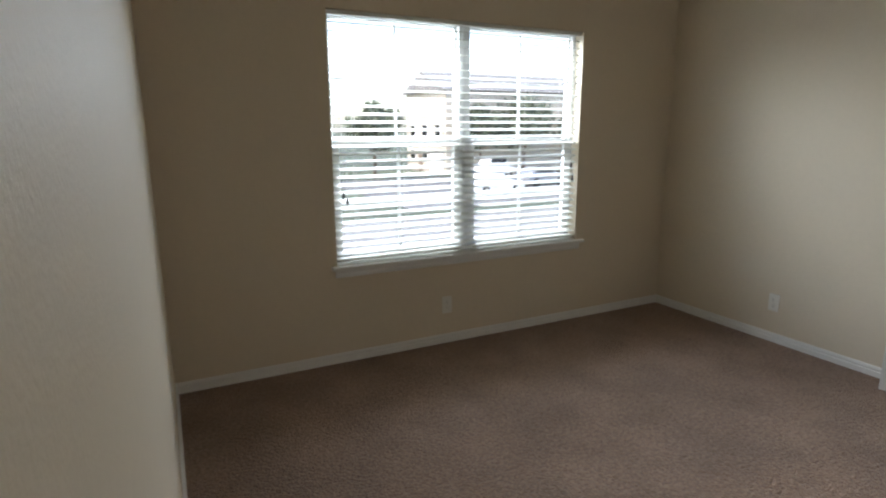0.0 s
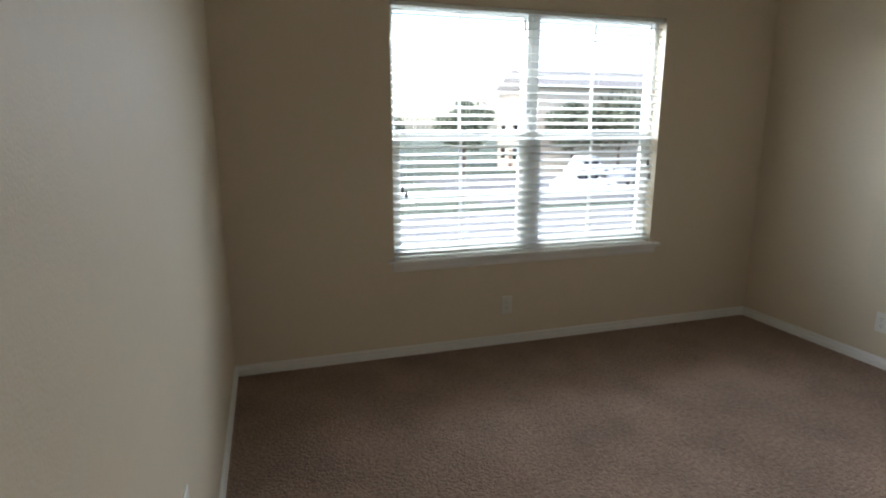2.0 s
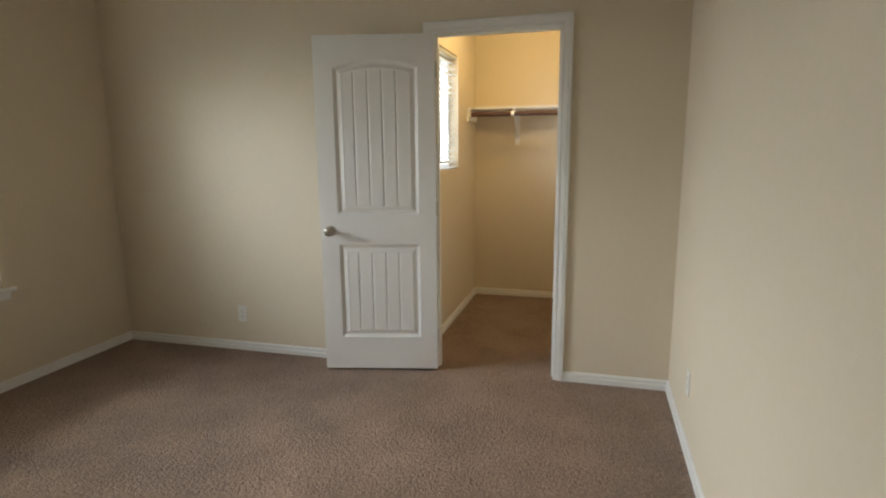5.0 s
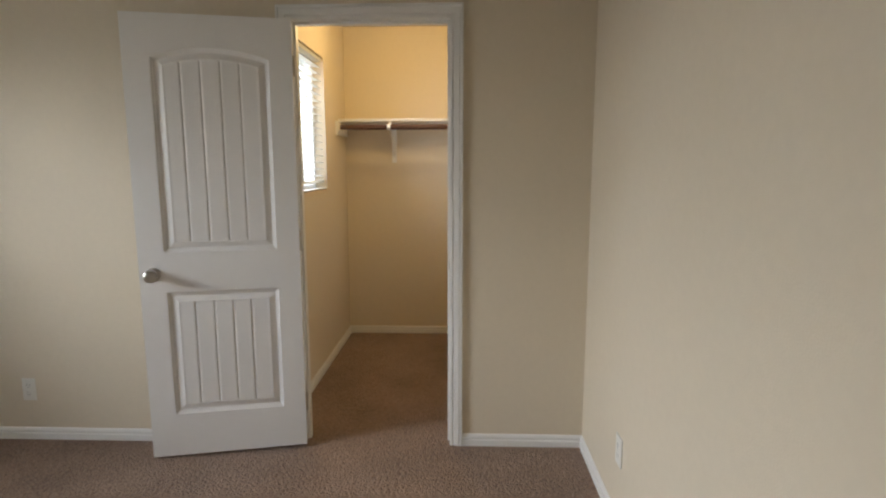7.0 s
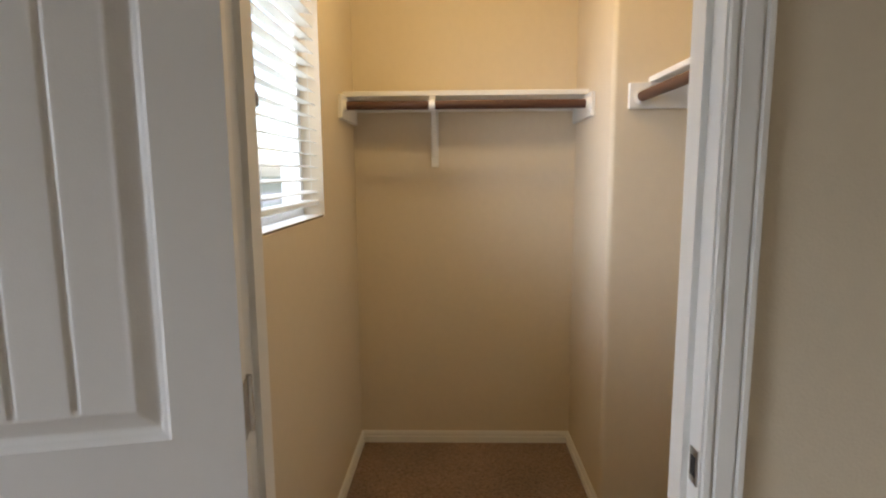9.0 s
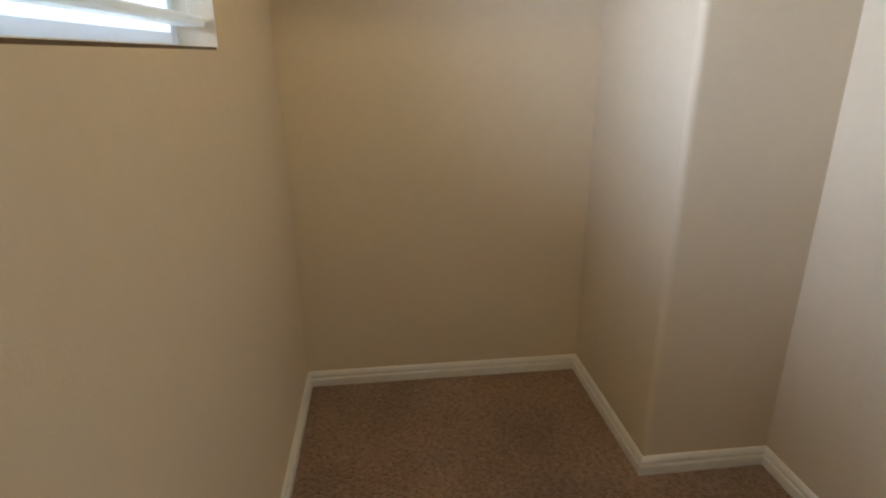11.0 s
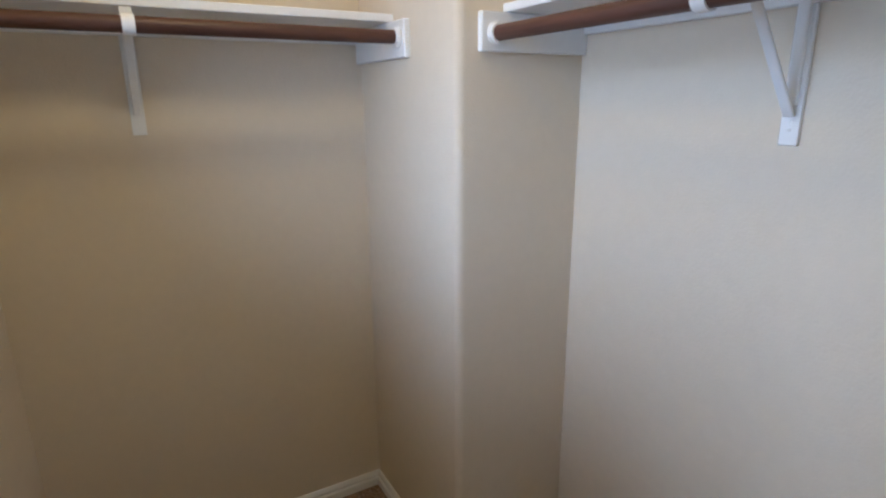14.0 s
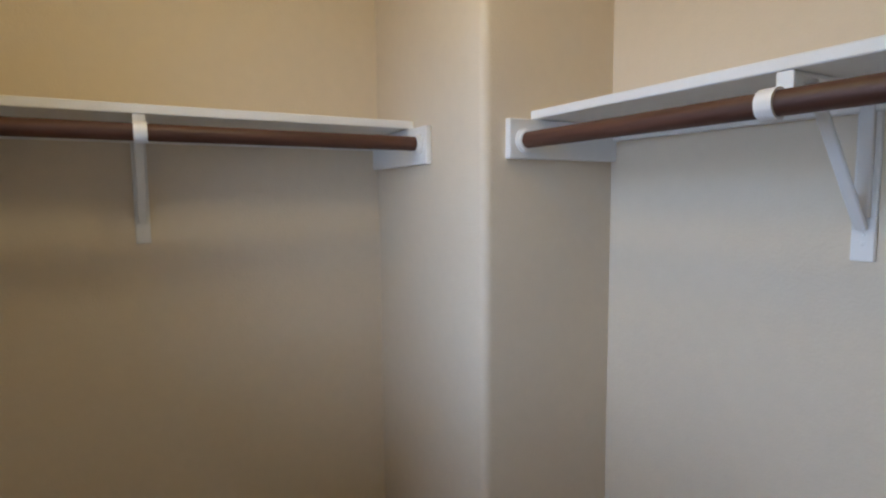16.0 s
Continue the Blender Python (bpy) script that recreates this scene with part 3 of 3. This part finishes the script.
E_LOW, E_TOP = 1.704, 1.726
S_LOW, S_TOP = 1.695, 1.715
E_FRONT, S_FRONT = 1.617, -3.402
E_ROD, S_ROD = (1.556, 1.658), (-3.374, 1.645)
closet_shelf("white painted shelf board along the closet back wall", (E_FRONT, CL_E - 0.001, JOG_Y + 0.001, CL_N - 0.001, E_LOW, E_TOP),
             (CL_E - 0.018, CL_E, JOG_Y + 0.018, CL_N - 0.018, E_LOW - 0.042, E_LOW - 0.0006),
             (1.515, CL_E, JOG_Y, JOG_Y + 0.018, 1.603, E_LOW - 0.0006), (1.515, CL_E, CL_N - 0.018, CL_N, 1.603, E_LOW - 0.0006))
closet_shelf("white painted shelf board along the closet side wall", (EAST_T + 0.001, JOG_X - 0.001, CL_S + 0.001, S_FRONT, S_LOW, S_TOP),
             (EAST_T + 0.018, JOG_X - 0.018, CL_S, CL_S + 0.018, S_LOW - 0.042, S_LOW - 0.0006),
             (JOG_X - 0.018, JOG_X, CL_S, -3.33, 1.603, S_LOW - 0.0006), (EAST_T, EAST_T + 0.018, CL_S, -3.33, 1.603, S_LOW - 0.0006))
closet_rod((E_ROD[0], JOG_Y + 0.018, E_ROD[1]), (E_ROD[0], CL_N - 0.018, E_ROD[1]), "brown stained wooden rod below the back shelf")
closet_rod((EAST_T + 0.018, S_ROD[0], S_ROD[1]), (JOG_X - 0.018, S_ROD[0], S_ROD[1]), "brown stained wooden rod below the side shelf")
bracket(pose(CL_E, -2.601, 0, 0, 0, 90), CL_E - E_FRONT, 1.402, E_LOW, CL_E - E_ROD[0], E_ROD[1], "white metal bracket under the back shelf")
bracket(pose(0.689, CL_S, 0), S_FRONT - CL_S, 1.402, S_LOW, S_ROD[0] - CL_S, S_ROD[1], "white metal bracket under the side shelf")

# ---- outdoors ----
def flat(name, x0, x1, y0, y1, z, mat, label, category):
    return structure(name, boxes((x0, x1, y0, y1, z - 0.3, z)), mat, label, category)


flat("ground", -900, 900, -900, 900, GROUND, M_GRASS, "green lawn and open ground outside", "ground")
flat("pavement", -40, 45, 9, 23.5, GROUND + 0.06, M_CONCRETE, "pale concrete driveway and pavement below the window", "pavement")
flat("road", 9, 140, 26, 45.5, GROUND + 0.03, M_ROADWAY, "wide pale concrete street with parked cars", "road")

structure("wall_lower_storey", boxes((WEST - OUT_T, EAST_T, SOUTH - OUT_T, OUT_T, GROUND, -0.2), (EAST_T, CL_E + OUT_T, CL_S - OUT_T, CL_N + OUT_T, GROUND, -0.2)), M_SIDING,
          "plain pale outer wall of the storey below", "wall")


def car(name, m, paint, label, tall=1.45):
    c = thing(name, label, "car", m, "parked cars")
    prof = [(-2.25, 0.35), (-2.28, 0.75), (-2.0, 0.95), (-1.75, 0.98), (-1.2, tall), (0.35, tall), (1.0, 0.95), (2.1, 0.80), (2.28, 0.6), (2.25, 0.35)]
    bm = bmesh.new()
    left = [bm.verts.new((x, -0.88 + (0.14 if z > 1.1 else 0), z)) for x, z in prof]
    right = [bm.verts.new((x, 0.88 - (0.14 if z > 1.1 else 0), z)) for x, z in prof]
    bm.faces.new(left)
    bm.faces.new(right[::-1])
    for k in range(len(prof)):
        j = (k + 1) % len(prof)
        bm.faces.new((left[k], right[k], right[j], left[j]))
    bmesh.ops.bevel(bm, geom=list(bm.edges), offset=0.05, segments=2, affect="EDGES")
    part("body", bm, paint, c, smooth=True)
    part("side_window", boxes((-1.25, 0.55, -0.845, 0.845, 1.02, tall - 0.12), bevel=0.04), M_CARGLASS, c)
    bm = boxes((-0.42, 0.42, -0.70, 0.70, 0, 0.02))
    bmesh.ops.transform(bm, matrix=pose(0.72, 0, (0.95 + tall) / 2 + 0.03, 0, 38, 0), verts=bm.verts)
    part("windscreen", bm, M_CARGLASS, c)
    for x in (-1.4, 1.4):
        for y in (-0.86, 0.86):
            w = part("wheel", rod(bmesh.new(), (x, y - 0.1, 0.33), (x, y + 0.1, 0.33), 0.33, sides=20), M_TYRE, c, smooth=True)
            part("rim", rod(bmesh.new(), (x, y - 0.105, 0.33), (x, y + 0.105, 0.33), 0.20, sides=14), M_NICKEL, w)


car("car", pose(25.5, 43, GROUND + 0.03, 0, 0, 8), M_CARWHITE, "white van parked across the street", 1.9)
car("car", pose(17.6, 30.8, GROUND + 0.03, 0, 0, 8), M_CARWHITE, "white sedan parked on the pale street")
car("car", pose(24.5, 34.5, GROUND + 0.03, 0, 0, 10), M_CARGREY, "grey sedan parked on the pale street")
car("car", pose(36, 42, GROUND + 0.03, 0, 0, 5), M_CARGREY, "grey sedan parked farther along the street")


def house(m, w, d, h, label, wall_mat):
    """Two-storey gabled house; local front toward -Y."""
    o = thing("house", label, "house", m, "houses across the street")
    part("wall", boxes((-w / 2, w / 2, 0, d, 0, h)), wall_mat, o)
    bm = bmesh.new()
    e, rise = 0.5, w * 0.22
    for y in (-e, d + e):
        bm.verts.new((-w / 2 - e, y, h))
        bm.verts.new((w / 2 + e, y, h))
        bm.verts.new((0, y, h + rise))
    bm.verts.ensure_lookup_table()
    v = bm.verts
    for f in ((0, 1, 2), (3, 5, 4), (0, 3, 4, 1), (1, 4, 5, 2), (0, 2, 5, 3)):
        bm.faces.new([v[k] for k in f])
    part("roof", bm, M_ROOF, o)
    for x in (-w * 0.32, 0, w * 0.32):
        for z in (1.0, 3.7):
            if z < 2 and x > 0:
                continue
            f = part("window", boxes((x - 0.65, x + 0.65, -0.08, 0.02, z, z + 1.4)), M_VINYL, o)
            part("pane", boxes((x - 0.56, x + 0.56, -0.10, -0.07, z + 0.09, z + 1.31)), M_CARGLASS, f)
    part("garage_door", boxes((w * 0.12, w * 0.42, -0.06, 0.02, 0, 2.3)), M_VINYL, o)
    part("front_door", boxes((-0.12 * w - 0.5, -0.12 * w + 0.5, -0.06, 0.02, 0, 2.1)), M_BARK, o)


house(pose(22.6, 53, GROUND, 0, 0, -90), 10, 20, 8.4, "tall pale house with a long gabled roof", M_SIDING)
house(pose(66, 66, GROUND, 0, 0, -20), 14, 10, 6.0, "two-storey brick house with gabled roof", M_BRICK)
house(pose(8, 95, GROUND), 14, 10, 6.0, "two-storey pale house far down the street", M_SIDING)
house(pose(-14, 92, GROUND), 14, 10, 6.0, "two-storey brick house behind trees", M_BRICK)


def tree(m, height, spread, seed, label):
    t = thing("tree", label, "tree", m, "street trees")
    rnd = random.Random(seed)
    bm = rod(bmesh.new(), (0, 0, 0), (0, 0, height * 0.55), 0.16, 0.08, 10)
    tips = []
    for k in range(9):
        a, z = k * 2.4, height * (0.28 + 0.03 * k)
        tip = (math.cos(a) * spread * rnd.uniform(0.5, 0.8), math.sin(a) * spread * rnd.uniform(0.5, 0.8), z + height * rnd.uniform(0.15, 0.35))
        rod(bm, (0, 0, z), tip, 0.06, 0.02, 6)
        tips.append(tip)
    part("trunk", bm, M_BARK, t)
    tips += [(0, 0, height * 0.88), (spread * 0.2, 0, height * 0.75)]
    co, faces = [], []
    for tip in tips:
        size = spread * rnd.uniform(0.38, 0.6)
        for _ in range(330):
            p = Vector((rnd.gauss(0, 1), rnd.gauss(0, 1), rnd.gauss(0, 0.8))).normalized() * size * rnd.random() ** 0.4 + Vector(tip)
            a, b = (Vector((rnd.uniform(-1, 1), rnd.uniform(-1, 1), rnd.uniform(-1, 1))).normalized() * rnd.uniform(0.12, 0.26) for _ in range(2))
            i = len(co)
            co += [p - a, p + b, p + a, p - b]
            faces.append((i, i + 1, i + 2, i + 3))
    me = bpy.data.meshes.new("crown")
    me.from_pydata([tuple(c) for c in co], [], faces)
    me.materials.append(M_LEAF)
    crown = new("crown", me)
    crown.parent = t


for k, (x, y, h, s) in enumerate(((14.5, 47.0, 7.2, 2.4), (5.5, 46.5, 5.6, 2.6), (25.8, 46.6, 7.0, 2.4), (31, 46.3, 7.6, 3.0), (39, 46.3, 7.4, 2.8), (20, 62, 6.8, 2.8), (-1, 52, 6.4, 3.2), (10, 66, 6.5, 3.2), (52, 60, 7.5, 3.2))):
    tree(pose(x, y, GROUND, 0, 0, 40 * k), h, s, k + 1, "young leafy green tree beside the street")


# ---- closet ceiling lamp ----
def closet_lamp():
    """Flush ceiling fixture whose lamp lights the closet."""
    o = thing("ceiling_light", "small white flush ceiling light in the closet", "ceiling light", pose(0.95, -2.78, LOW_CEIL))
    part("canopy", lathe([(0.09, -0.0), (0.09, -0.012), (0.07, -0.022), (0.03, -0.03)], pose(0, 0, 0)), M_VINYL, o, smooth=True)
    part("lamp_holder", lathe([(0.022, -0.03), (0.022, -0.07), (0.015, -0.075)], pose(0, 0, 0), 16), M_PLATE, o, smooth=True)


closet_lamp()
